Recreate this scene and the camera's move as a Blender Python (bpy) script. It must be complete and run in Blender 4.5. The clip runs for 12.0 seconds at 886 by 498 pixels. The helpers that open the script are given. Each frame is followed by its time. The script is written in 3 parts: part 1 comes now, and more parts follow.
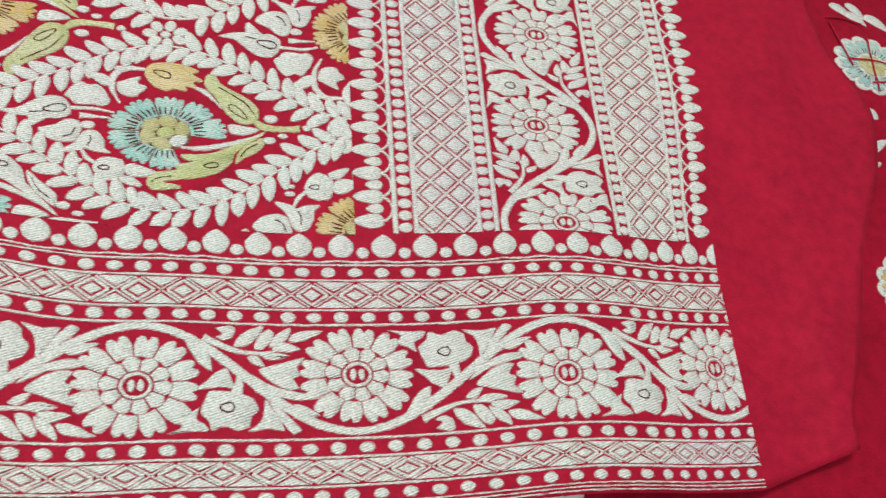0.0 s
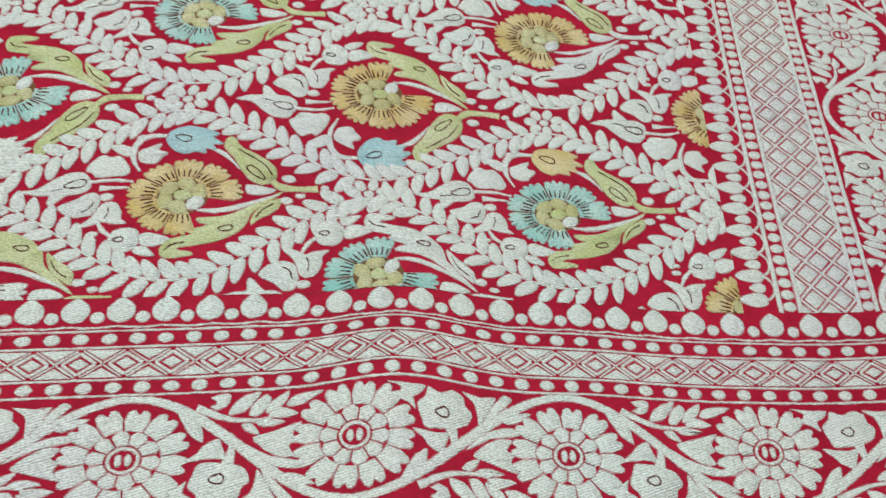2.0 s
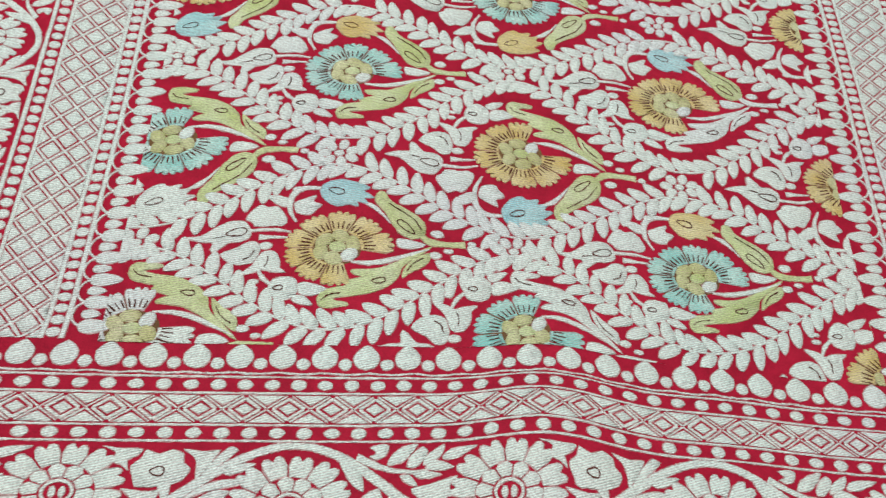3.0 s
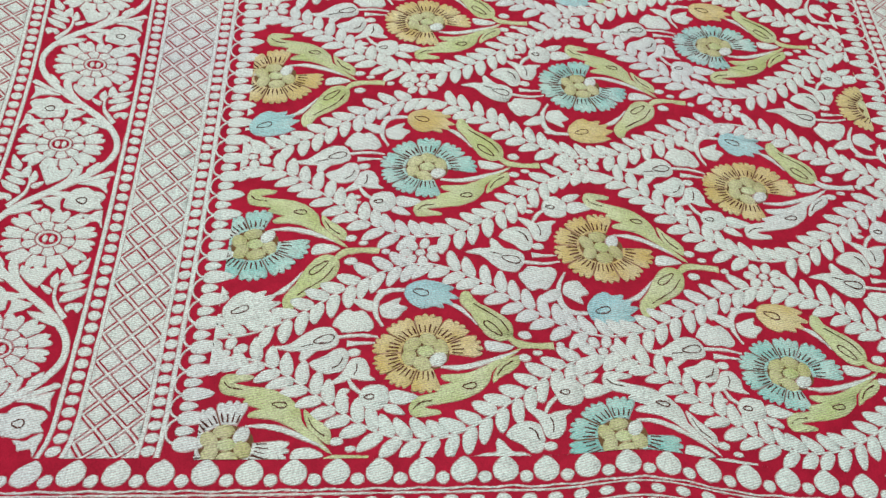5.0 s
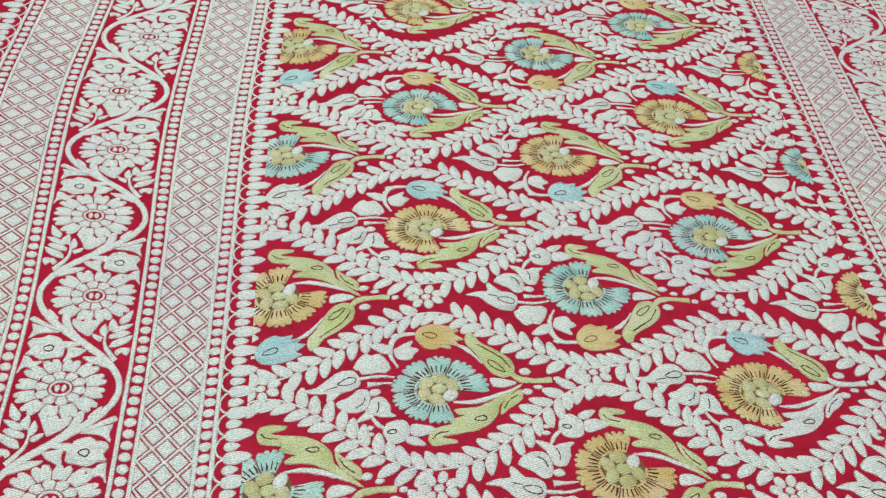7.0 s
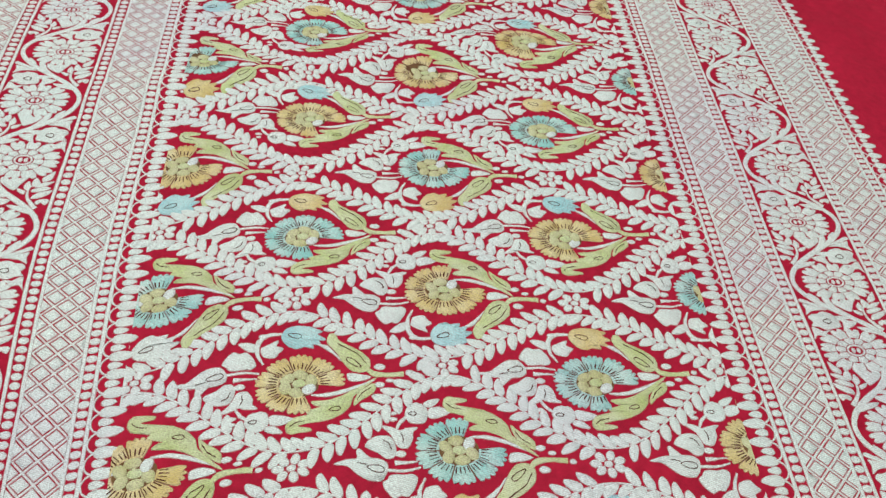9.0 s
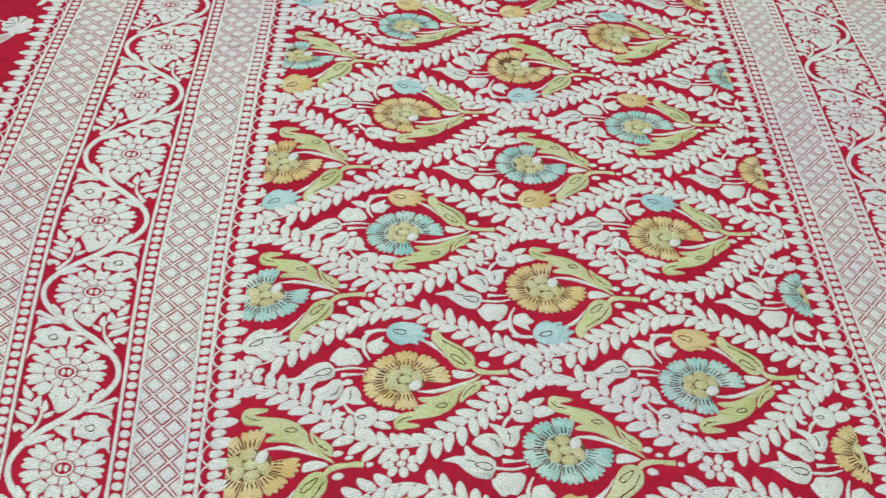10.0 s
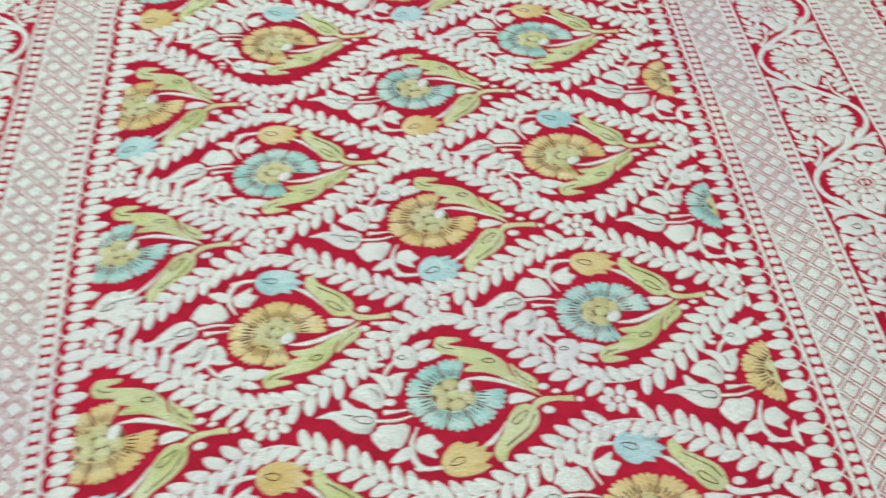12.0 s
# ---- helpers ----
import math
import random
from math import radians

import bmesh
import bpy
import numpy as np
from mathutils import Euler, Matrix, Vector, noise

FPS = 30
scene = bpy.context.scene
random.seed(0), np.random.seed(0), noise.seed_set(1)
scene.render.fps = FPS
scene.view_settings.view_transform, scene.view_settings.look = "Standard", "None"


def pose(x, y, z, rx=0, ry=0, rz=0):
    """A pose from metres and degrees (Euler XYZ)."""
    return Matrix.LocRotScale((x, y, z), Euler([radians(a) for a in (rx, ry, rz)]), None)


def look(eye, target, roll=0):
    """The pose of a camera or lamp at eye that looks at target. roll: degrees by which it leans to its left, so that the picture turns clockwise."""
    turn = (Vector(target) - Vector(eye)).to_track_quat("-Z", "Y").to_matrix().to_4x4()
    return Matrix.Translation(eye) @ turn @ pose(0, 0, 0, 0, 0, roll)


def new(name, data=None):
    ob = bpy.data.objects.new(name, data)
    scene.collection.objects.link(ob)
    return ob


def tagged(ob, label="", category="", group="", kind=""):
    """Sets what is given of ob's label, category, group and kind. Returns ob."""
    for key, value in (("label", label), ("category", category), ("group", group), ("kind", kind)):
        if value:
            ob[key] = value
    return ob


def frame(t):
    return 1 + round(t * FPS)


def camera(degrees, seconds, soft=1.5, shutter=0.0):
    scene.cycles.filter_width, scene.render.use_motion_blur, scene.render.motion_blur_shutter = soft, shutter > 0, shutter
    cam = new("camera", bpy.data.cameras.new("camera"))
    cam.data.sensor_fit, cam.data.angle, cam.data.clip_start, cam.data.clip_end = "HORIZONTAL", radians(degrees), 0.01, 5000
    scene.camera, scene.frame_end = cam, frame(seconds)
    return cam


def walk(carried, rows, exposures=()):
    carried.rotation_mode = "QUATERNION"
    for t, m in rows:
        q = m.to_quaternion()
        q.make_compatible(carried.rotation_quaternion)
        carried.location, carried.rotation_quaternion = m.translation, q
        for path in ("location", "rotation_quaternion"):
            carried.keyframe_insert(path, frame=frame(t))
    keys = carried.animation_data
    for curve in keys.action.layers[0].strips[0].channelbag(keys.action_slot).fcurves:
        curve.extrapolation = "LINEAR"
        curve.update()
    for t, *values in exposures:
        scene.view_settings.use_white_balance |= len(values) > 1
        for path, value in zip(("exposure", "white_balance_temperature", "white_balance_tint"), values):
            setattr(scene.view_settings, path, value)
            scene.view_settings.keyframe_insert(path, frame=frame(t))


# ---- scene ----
from mathutils.geometry import tessellate_polygon

cam = camera(55.4, 12.0, soft=1.35, shutter=0.3)
PATH = [
    (0, (0.167, -0.184, 0.29), (0.684, 0.643, -1.457), 29.9),
    (0.5, (0.138, -0.189, 0.286), (0.617, 0.695, -1.443), 26.6),
    (1, (0.11, -0.189, 0.28), (0.494, 0.758, -1.439), 21.1),
    (1.5, (0.073, -0.183, 0.281), (0.354, 0.766, -1.457), 16.6),
    (2, (0.058, -0.181, 0.284), (0.311, 0.804, -1.439), 15.2),
    (2.5, (0.03, -0.184, 0.29), (0.241, 0.871, -1.396), 13.8),
    (3, (0.013, -0.179, 0.289), (0.179, 0.884, -1.397), 12.8),
    (3.2, (0.005, -0.181, 0.292), (0.153, 0.886, -1.393), 12.1),
    (4.8, (-0.014, -0.161, 0.298), (0.107, 0.981, -1.34), 9.1),
    (5, (-0.018, -0.158, 0.296), (0.109, 0.987, -1.339), 9.3),
    (5.5, (-0.024, -0.145, 0.306), (0.089, 1.079, -1.272), 7.7),
    (6, (-0.027, -0.136, 0.319), (0.091, 1.151, -1.208), 7.1),
    (6.5, (-0.027, -0.125, 0.318), (0.118, 1.189, -1.184), 7.4),
    (7, (-0.037, -0.113, 0.322), (0.14, 1.225, -1.154), 7.5),
    (7.5, (-0.023, -0.105, 0.313), (0.231, 1.221, -1.163), 9.5),
    (7.7, (-0.022, -0.093, 0.315), (0.273, 1.205, -1.178), 10.9),
    (9.3, (0.017, -0.04, 0.375), (0.227, 1.284, -1.109), 8.0),
    (9.5, (0.009, -0.039, 0.372), (0.197, 1.282, -1.118), 7.6),
    (10, (-0.015, -0.038, 0.373), (0.102, 1.262, -1.143), 5.7),
    (10.5, (-0.034, -0.037, 0.375), (0.017, 1.245, -1.159), 3.1),
    (11, (-0.052, -0.044, 0.375), (-0.044, 1.218, -1.176), 1.5),
    (11.5, (-0.03, -0.04, 0.373), (0.015, 1.201, -1.195), 1.2),
    (12, (0.037, -0.019, 0.339), (0.217, 1.179, -1.252), 3.6),
]
EXPOSURES = [(0.0, 0.02, 6850, 12), (1.0, 0.02, 6700, 9), (1.5, -0.10, 6550, 8), (2.0, -0.15, 6550, 7), (3.0, -0.10, 6550, 7), (5.0, -0.14, 6550, 7), (5.5, -0.05, 6500, 7), (6.5, -0.10, 6500, 7), (9.5, -0.04, 6500, 7), (10.5, -0.10, 6500, 7), (11.0, -0.10, 6500, 7), (12.0, 0.04, 6500, 5)]
walk(cam, [(t, look(eye, target, roll)) for t, eye, target, roll in PATH], EXPOSURES)

# ---- light ----
world = bpy.data.worlds.new("room_air")
scene.world = world
world.use_nodes = True
world.node_tree.nodes["Background"].inputs[0].default_value = (0.9, 0.95, 1.0, 1)
world.node_tree.nodes["Background"].inputs[1].default_value = 0.05


def ceiling_lamp(x, y, z, sx, sy, watts, colour):
    data = bpy.data.lights.new("ceiling_light", "AREA")
    data.shape, data.size, data.size_y, data.energy, data.color = "RECTANGLE", sx, sy, watts, colour
    ob = new("ceiling_light", data)
    ob.matrix_world = pose(x, y, z)
    return ob


ceiling_lamp(0.1, 0.75, 2.30, 1.3, 0.5, 47, (0.93, 1.0, 1.0))
ceiling_lamp(-0.9, -0.9, 2.30, 1.3, 0.5, 30, (0.93, 1.0, 1.0))


# ---- materials ----
def shader(name):
    m = bpy.data.materials.new(name)
    m.use_nodes = True
    t = m.node_tree
    return m, t, t.nodes["Principled BSDF"]


def node(t, kind, **values):
    n = t.nodes.new(kind)
    for k, v in values.items():
        n.inputs[k.replace("_", " ")].default_value = v
    return n


def ramp(t, source, stops):
    r = t.nodes.new("ShaderNodeValToRGB")
    e = r.color_ramp.elements
    while len(e) < len(stops):
        e.new(0.5)
    for item, (p, c) in zip(e, stops):
        item.position, item.color = p, (*c, 1)
    t.links.new(source, r.inputs[0])
    return r.outputs[0]


def blend(t, fac, a, b, mode="MIX"):
    n = t.nodes.new("ShaderNodeMix")
    n.data_type, n.blend_type = "RGBA", mode
    for socket, value in ((n.inputs[0], fac), (n.inputs[6], a), (n.inputs[7], b)):
        if isinstance(value, (tuple, float)):
            socket.default_value = (*value, 1) if isinstance(value, tuple) else value
        else:
            t.links.new(value, socket)
    return n.outputs[2]


def zari(name, colour, second=None, spread=0.5, gap=(0.46, 0.26, 0.28)):
    """Brocade weft floats: twill ridges of metallic thread over the red ground, patchy dye where there is a second colour."""
    m, t, p = shader(name)
    co = t.nodes.new("ShaderNodeTexCoord")
    turn = t.nodes.new("ShaderNodeMapping")
    turn.inputs["Rotation"].default_value = (0, 0, radians(72))
    t.links.new(co.outputs["Object"], turn.inputs[0])
    twill = node(t, "ShaderNodeTexWave", Scale=330.0, Distortion=1.6, Detail=2.0, Detail_Scale=1.4)
    t.links.new(turn.outputs[0], twill.inputs["Vector"])
    grain = node(t, "ShaderNodeTexNoise", Scale=1500.0, Detail=3.0)
    t.links.new(co.outputs["Object"], grain.inputs["Vector"])
    patch = node(t, "ShaderNodeTexNoise", Scale=70.0, Detail=3.0)
    t.links.new(co.outputs["Object"], patch.inputs["Vector"])
    wide = node(t, "ShaderNodeTexNoise", Scale=9.0, Detail=2.0)
    t.links.new(co.outputs["Object"], wide.inputs["Vector"])
    base = colour
    if second:
        island = t.nodes.new("ShaderNodeNewGeometry")
        add = t.nodes.new("ShaderNodeMath")
        add.operation = "MULTIPLY_ADD"
        t.links.new(island.outputs["Random Per Island"], add.inputs[0])
        add.inputs[1].default_value = 0.25
        t.links.new(patch.outputs[0], add.inputs[2])
        f = ramp(t, add.outputs[0], ((0.45, (0, 0, 0)), (0.45 + spread, (1, 1, 1))))
        base = blend(t, f, colour, second)
    # broad violet and cool tints, iridescent sheen painted into the colour
    tone = ramp(t, wide.outputs[0], ((0.34, (0.92, 0.90, 0.97)), (0.5, (0.98, 0.99, 0.98)), (0.66, (0.95, 1.0, 1.0))))
    base = blend(t, 1.0, base, tone, "MULTIPLY")
    thread = ramp(t, twill.outputs["Fac"], ((0.0, (0.62, 0.62, 0.62)), (0.42, (0, 0, 0))))
    base = blend(t, thread, base, gap)
    # speckle in the base colour that stands in for glints on the thread
    fleck = ramp(t, grain.outputs[0], ((0.34, (0.66, 0.62, 0.63)), (0.60, (1.08, 1.08, 1.08))))
    base = blend(t, 1.0, base, fleck, "MULTIPLY")
    t.links.new(base, p.inputs["Base Color"])
    bump = node(t, "ShaderNodeBump", Strength=0.8, Distance=0.0003)
    mixed = t.nodes.new("ShaderNodeMath")
    mixed.operation = "ADD"
    t.links.new(twill.outputs["Fac"], mixed.inputs[0])
    t.links.new(grain.outputs[0], mixed.inputs[1])
    t.links.new(mixed.outputs[0], bump.inputs["Height"])
    t.links.new(bump.outputs[0], p.inputs["Normal"])
    p.inputs["Roughness"].default_value = 0.52
    p.inputs["Metallic"].default_value = 0.12
    return m


def silk(name, colour, dark, rough=0.6):
    m, t, p = shader(name)
    co = t.nodes.new("ShaderNodeTexCoord")
    weave = node(t, "ShaderNodeTexNoise", Scale=1800.0, Detail=2.0)
    cloud = node(t, "ShaderNodeTexNoise", Scale=14.0, Detail=4.0)
    for n in (weave, cloud):
        t.links.new(co.outputs["Object"], n.inputs["Vector"])
    mid = node(t, "ShaderNodeTexNoise", Scale=190.0, Detail=4.0)
    t.links.new(co.outputs["Object"], mid.inputs["Vector"])
    base = ramp(t, cloud.outputs[0], ((0.3, dark), (0.7, colour)))
    base = blend(t, 1.0, base, ramp(t, mid.outputs[0], ((0.3, (0.86, 0.86, 0.86)), (0.7, (1.12, 1.12, 1.12)))), "MULTIPLY")
    fleck = ramp(t, weave.outputs[0], ((0.25, (0.78, 0.78, 0.78)), (0.7, (1.1, 1.1, 1.1))))
    base = blend(t, 1.0, base, fleck, "MULTIPLY")
    t.links.new(base, p.inputs["Base Color"])
    bump = node(t, "ShaderNodeBump", Strength=0.35, Distance=0.0003)
    t.links.new(weave.outputs[0], bump.inputs["Height"])
    t.links.new(bump.outputs[0], p.inputs["Normal"])
    p.inputs["Roughness"].default_value = rough
    p.inputs["Specular IOR Level"].default_value = 0.05
    return m


def plain(name, a, b, scale, rough=0.8):
    m, t, p = shader(name)
    co = t.nodes.new("ShaderNodeTexCoord")
    n = node(t, "ShaderNodeTexNoise", Scale=scale, Detail=5.0)
    t.links.new(co.outputs["Object"], n.inputs["Vector"])
    t.links.new(ramp(t, n.outputs[0], ((0.35, a), (0.65, b))), p.inputs["Base Color"])
    p.inputs["Roughness"].default_value = rough
    return m


WHITE = zari("silver_zari", (0.725, 0.795, 0.755))
TEAL = zari("teal_zari", (0.22, 0.60, 0.56), (0.62, 0.78, 0.72), 0.5)
BLUE = zari("blue_zari", (0.30, 0.62, 0.66), (0.54, 0.77, 0.76), 0.5)
GOLD = zari("gold_zari", (0.62, 0.45, 0.11), (0.76, 0.68, 0.38), 0.45)
GREEN = zari("green_zari", (0.49, 0.58, 0.20), (0.68, 0.74, 0.48), 0.5)
OLIVE = zari("olive_zari", (0.48, 0.48, 0.18), (0.68, 0.69, 0.42), 0.5)
PINK = zari("pink_zari", (0.52, 0.36, 0.36), (0.62, 0.55, 0.52), 0.4)
# rim colours: red ground bleeding through, darkened to paint a shadow outline
EDGES = {"silver_zari": zari("silver_shaded_edge", (0.50, 0.33, 0.32)), "green_zari": zari("green_shaded_edge", (0.42, 0.34, 0.18)), "gold_zari": zari("gold_shaded_edge", (0.42, 0.26, 0.12)),
         "teal_zari": zari("teal_shaded_edge", (0.28, 0.34, 0.34)), "blue_zari": zari("blue_shaded_edge", (0.30, 0.36, 0.40))}
BROWN = silk("heart_ground", (0.16, 0.08, 0.035), (0.12, 0.06, 0.03))
LINE = silk("outline_thread", (0.10, 0.028, 0.02), (0.07, 0.02, 0.016))
RED = silk("red_silk", (0.36, 0.0095, 0.032), (0.29, 0.007, 0.025))
DEEP = silk("deep_red_silk", (0.30, 0.005, 0.022), (0.23, 0.004, 0.017))
SHEET = plain("cotton_sheet", (0.70, 0.69, 0.66), (0.76, 0.75, 0.72), 40)
PAINT = plain("wall_paint", (0.74, 0.74, 0.72), (0.80, 0.80, 0.78), 3)
STONE = plain("floor_stone", (0.42, 0.40, 0.37), (0.52, 0.50, 0.46), 8, 0.4)


# ---- the lie of the cloth ----
def step(a, b, x):
    s = np.clip((x - a) / (b - a), 0, 1)
    return s * s * (3 - 2 * s)


def bell(x, middle, width):
    return np.exp(-((x - middle) / width) ** 2)


def height(x, y):
    """Wrinkles and creases of the cloth as it lies."""
    h = 0.0016 * bell(x, 0.083, 0.02) * step(0.03, -0.05, y)
    h = h + 0.0012 * bell(x, 0.305, 0.025) * step(0.05, -0.04, y)
    h = h + 0.0005 * np.sin(31 * x + 9 * y) + 0.0004 * np.sin(23 * y - 12 * x + 1.0) + 0.0003 * np.sin(55 * x - 37 * y)
    far = y - 0.462 - 0.33 * x + 0.5 * np.clip(x - 0.12, 0, 1)
    h = h + 0.0042 * bell(far, 0.0, 0.016) * step(-0.20, -0.07, x) * step(0.30, 0.12, x)
    h = h + 0.0030 * bell(y - 0.12 + 0.35 * (x - 0.44), 0.0, 0.010) * step(0.385, 0.43, x)
    h = h + 0.0022 * bell(x - 0.425 - 0.12 * y, 0.0, 0.012) * step(0.37, 0.41, x)
    fold = x - 0.440 - 0.35 * np.clip(0.080 - y, 0, 0.06)
    h = h + 0.0012 * step(-0.004, 0.004, fold) * step(-0.03, 0.03, y) * step(0.50, 0.40, y)
    right = step(0.385, 0.42, x)
    h = h + right * (0.0009 * np.sin(70 * x - 40 * y) + 0.0006 * np.sin(120 * y + 60 * x) + 0.0005 * np.sin(38 * y - 95 * x + 2))
    return h + 0.002


def lay(u, v):
    """From the woven pattern's own coordinates to the place where the cloth lies."""
    u, v = np.asarray(u, float), np.asarray(v, float)
    rise = 0.0050 * bell(u, 0.085, 0.032) + 0.0035 * bell(u, 0.30, 0.04) - 0.07 * np.clip(0.03 - u, 0, 1) + 0.002 * bell(u, 0.15, 0.03) - 0.0005
    ridge = 0.0025 * bell(u, 0.08, 0.03) * bell(v, -0.07, 0.018)
    y = v + step(0.01, -0.045, v) * rise * (1 - 0.35 * step(-0.07, -0.13, v)) + ridge
    y = y - 0.15 * np.clip(-u, 0, 0.1) * step(-0.045, 0.01, v) * step(0.46, 0.27, v)
    side = np.clip((0.15 - u) / 0.2, 0, 1.4)
    x = u - 0.0125 * side * step(-0.06, 0.33, v) + 0.016 * v * step(0.12, 0.24, u)
    x = x + 0.112 * np.clip(-0.082 - u, 0, 0.17) * step(-0.055, -0.03, v) * step(0.34, 0.12, v)
    x = x - np.clip(u - 0.33, 0, 1) * 0.26 * step(0.05, -0.06, v) + 0.02 * np.clip(u - 0.33, 0, 1)
    return x, y


class Weave:
    """Collects raised woven shapes, in pattern coordinates, into one mesh."""
    clip = (-9.0, 9.0, -9.0, 9.0)
    fray = np.random.RandomState(7)

    def __init__(self, lift=0.00004, thick=0.00022):
        self.points, self.faces, self.rim, self.lift, self.thick = [], [], [], lift, thick

    def add(self, uv, z, faces, rim):
        a, b, c, d = self.clip
        if uv[:, 0].max() <= a or uv[:, 0].min() >= b or uv[:, 1].max() <= c or uv[:, 1].min() >= d:
            return
        n = len(self.points)
        uv = uv + self.fray.normal(0, 0.00011, uv.shape)
        cut = np.c_[uv[:, 0] <= a, uv[:, 0] >= b, uv[:, 1] <= c, uv[:, 1] >= d]
        uv = np.c_[np.clip(uv[:, 0], a, b), np.clip(uv[:, 1], c, d)]
        self.points.extend((p[0], p[1], q) for p, q in zip(uv, z))
        if cut.any():
            keep = [k for k, f in enumerate(faces) if not cut[list(f)].all(0).any()]
            faces, rim = [faces[k] for k in keep], [rim[k] for k in keep]
        self.rim.extend(rim)
        self.faces.extend(tuple(n + k for k in f) for f in faces)

    def patch(self, outline, inset=0.00032, dome=1.04):
        """A filled shape round its middle."""
        o = np.asarray(outline, float)
        n, c = len(o), o.mean(0)
        r = np.linalg.norm(o - c, axis=1, keepdims=True)
        i = o + (c - o) * np.minimum(0.5, inset / np.maximum(r, 1e-6))
        uv = np.r_[o, i, c[None]]
        z = np.r_[np.full(n, self.lift), np.full(n, self.lift + self.thick), self.lift + self.thick * dome]
        f = [(k, (k + 1) % n, n + (k + 1) % n, n + k) for k in range(n)] + [(n + k, n + (k + 1) % n, 2 * n) for k in range(n)]
        area = np.sum(o[:, 0] * np.roll(o[:, 1], -1) - o[:, 1] * np.roll(o[:, 0], -1))
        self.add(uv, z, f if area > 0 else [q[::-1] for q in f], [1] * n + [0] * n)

    def blob(self, u, v, ru, rv, turn=0.0, lobes=0, depth=0.0, n=0, start=0.0):
        n = n or (max(14, lobes * 6) if lobes else 14)
        a = np.arange(n) / n * 2 * math.pi
        r = 1 - depth * (1 - np.abs(np.sin((a + start) * lobes / 2)) ** 0.7) if lobes else np.ones(n)
        x, y = ru * r * np.cos(a), rv * r * np.sin(a)
        c, s = math.cos(turn), math.sin(turn)
        self.patch(np.c_[u + x * c - y * s, v + x * s + y * c])

    def strip(self, path, widths, n=14):
        """A band along a curve through the path's points."""
        p = np.asarray(path, float)
        t = np.linspace(0, len(p) - 1, n)
        q = np.r_[[2 * p[0] - p[1]], p, [2 * p[-1] - p[-2]]]
        i = np.minimum(t.astype(int), len(p) - 2)
        f = (t - i)[:, None]
        a, b, c, d = q[i], q[i + 1], q[i + 2], q[i + 3]
        line = 0.5 * (2 * b + (c - a) * f + (2 * a - 5 * b + 4 * c - d) * f ** 2 + (3 * b - a - 3 * c + d) * f ** 3)
        w = np.asarray(widths(np.linspace(0, 1, n)) if callable(widths) else np.interp(np.linspace(0, 1, n), np.linspace(0, 1, len(widths)), widths))
        along = np.gradient(line, axis=0)
        along /= np.maximum(np.linalg.norm(along, axis=1, keepdims=True), 1e-9)
        side = np.c_[-along[:, 1], along[:, 0]]
        half = w[:, None] / 2
        inner = np.maximum(half - 0.00030, half * 0.6)
        uv = np.r_[line + side * half, line + side * inner, line - side * inner, line - side * half]
        z = np.r_[np.full(n, self.lift), np.full(2 * n, self.lift + self.thick), np.full(n, self.lift)]
        self.add(uv, z, [(r * n + k, (r + 1) * n + k, (r + 1) * n + k + 1, r * n + k + 1) for r in range(3) for k in range(n - 1)], [1 if r != 1 else 0 for r in range(3) for k in range(n - 1)])

    def leaf(self, base, tip, width, bend=0.0, belly=0.75, n=9):
        """A blunt leaf from base to tip, bowed to one side."""
        b, t = np.asarray(base, float), np.asarray(tip, float)
        d = t - b
        side = np.array([-d[1], d[0]])
        s = 0.5 - 0.5 * np.cos(np.linspace(0, math.pi, n))
        line = b + s[:, None] * d + (4 * bend * s * (1 - s))[:, None] * side
        half = (width / 2 * np.sin(math.pi * s ** belly) ** 0.52)[:, None] * side / max(np.linalg.norm(d), 1e-9)
        self.patch(np.r_[line - half, (line + half)[-2:0:-1]], 0.00028)

    def shape(self, outline, sub=3, inset=0.00026, grow=0.00034):
        """A filled shape with a smooth closed outline through a few corners."""
        p = np.asarray(outline, float)
        a, b, c, d = np.roll(p, 1, 0), p, np.roll(p, -1, 0), np.roll(p, -2, 0)
        f = (np.arange(sub) / sub)[None, :, None]
        a, b, c, d = a[:, None], b[:, None], c[:, None], d[:, None]
        o = (b + 0.42 * (c - a) * f + (0.84 * a - 2.58 * b + 2.16 * c - 0.42 * d) * f ** 2 + (1.58 * b - 0.42 * a - 1.58 * c + 0.42 * d) * f ** 3).reshape(-1, 2)
        if np.sum(o[:, 0] * np.roll(o[:, 1], -1) - o[:, 1] * np.roll(o[:, 0], -1)) < 0:
            o = o[::-1]
        n = len(o)
        e = np.roll(o, -1, 0) - np.roll(o, 1, 0)
        e /= np.maximum(np.linalg.norm(e, axis=1, keepdims=True), 1e-9)
        out = np.c_[e[:, 1], -e[:, 0]]
        o = o + out * grow
        i = o - out * inset
        fill = tessellate_polygon([[Vector((q[0], q[1], 0)) for q in i]])
        f = [(k, (k + 1) % n, n + (k + 1) % n, n + k) for k in range(n)]
        for q in fill:
            g = i[list(q)]
            turn = (g[1, 0] - g[0, 0]) * (g[2, 1] - g[0, 1]) - (g[1, 1] - g[0, 1]) * (g[2, 0] - g[0, 0])
            f.append(tuple(n + k for k in (q if turn > 0 else q[::-1])))
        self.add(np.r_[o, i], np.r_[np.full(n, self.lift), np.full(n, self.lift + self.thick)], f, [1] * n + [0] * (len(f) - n))

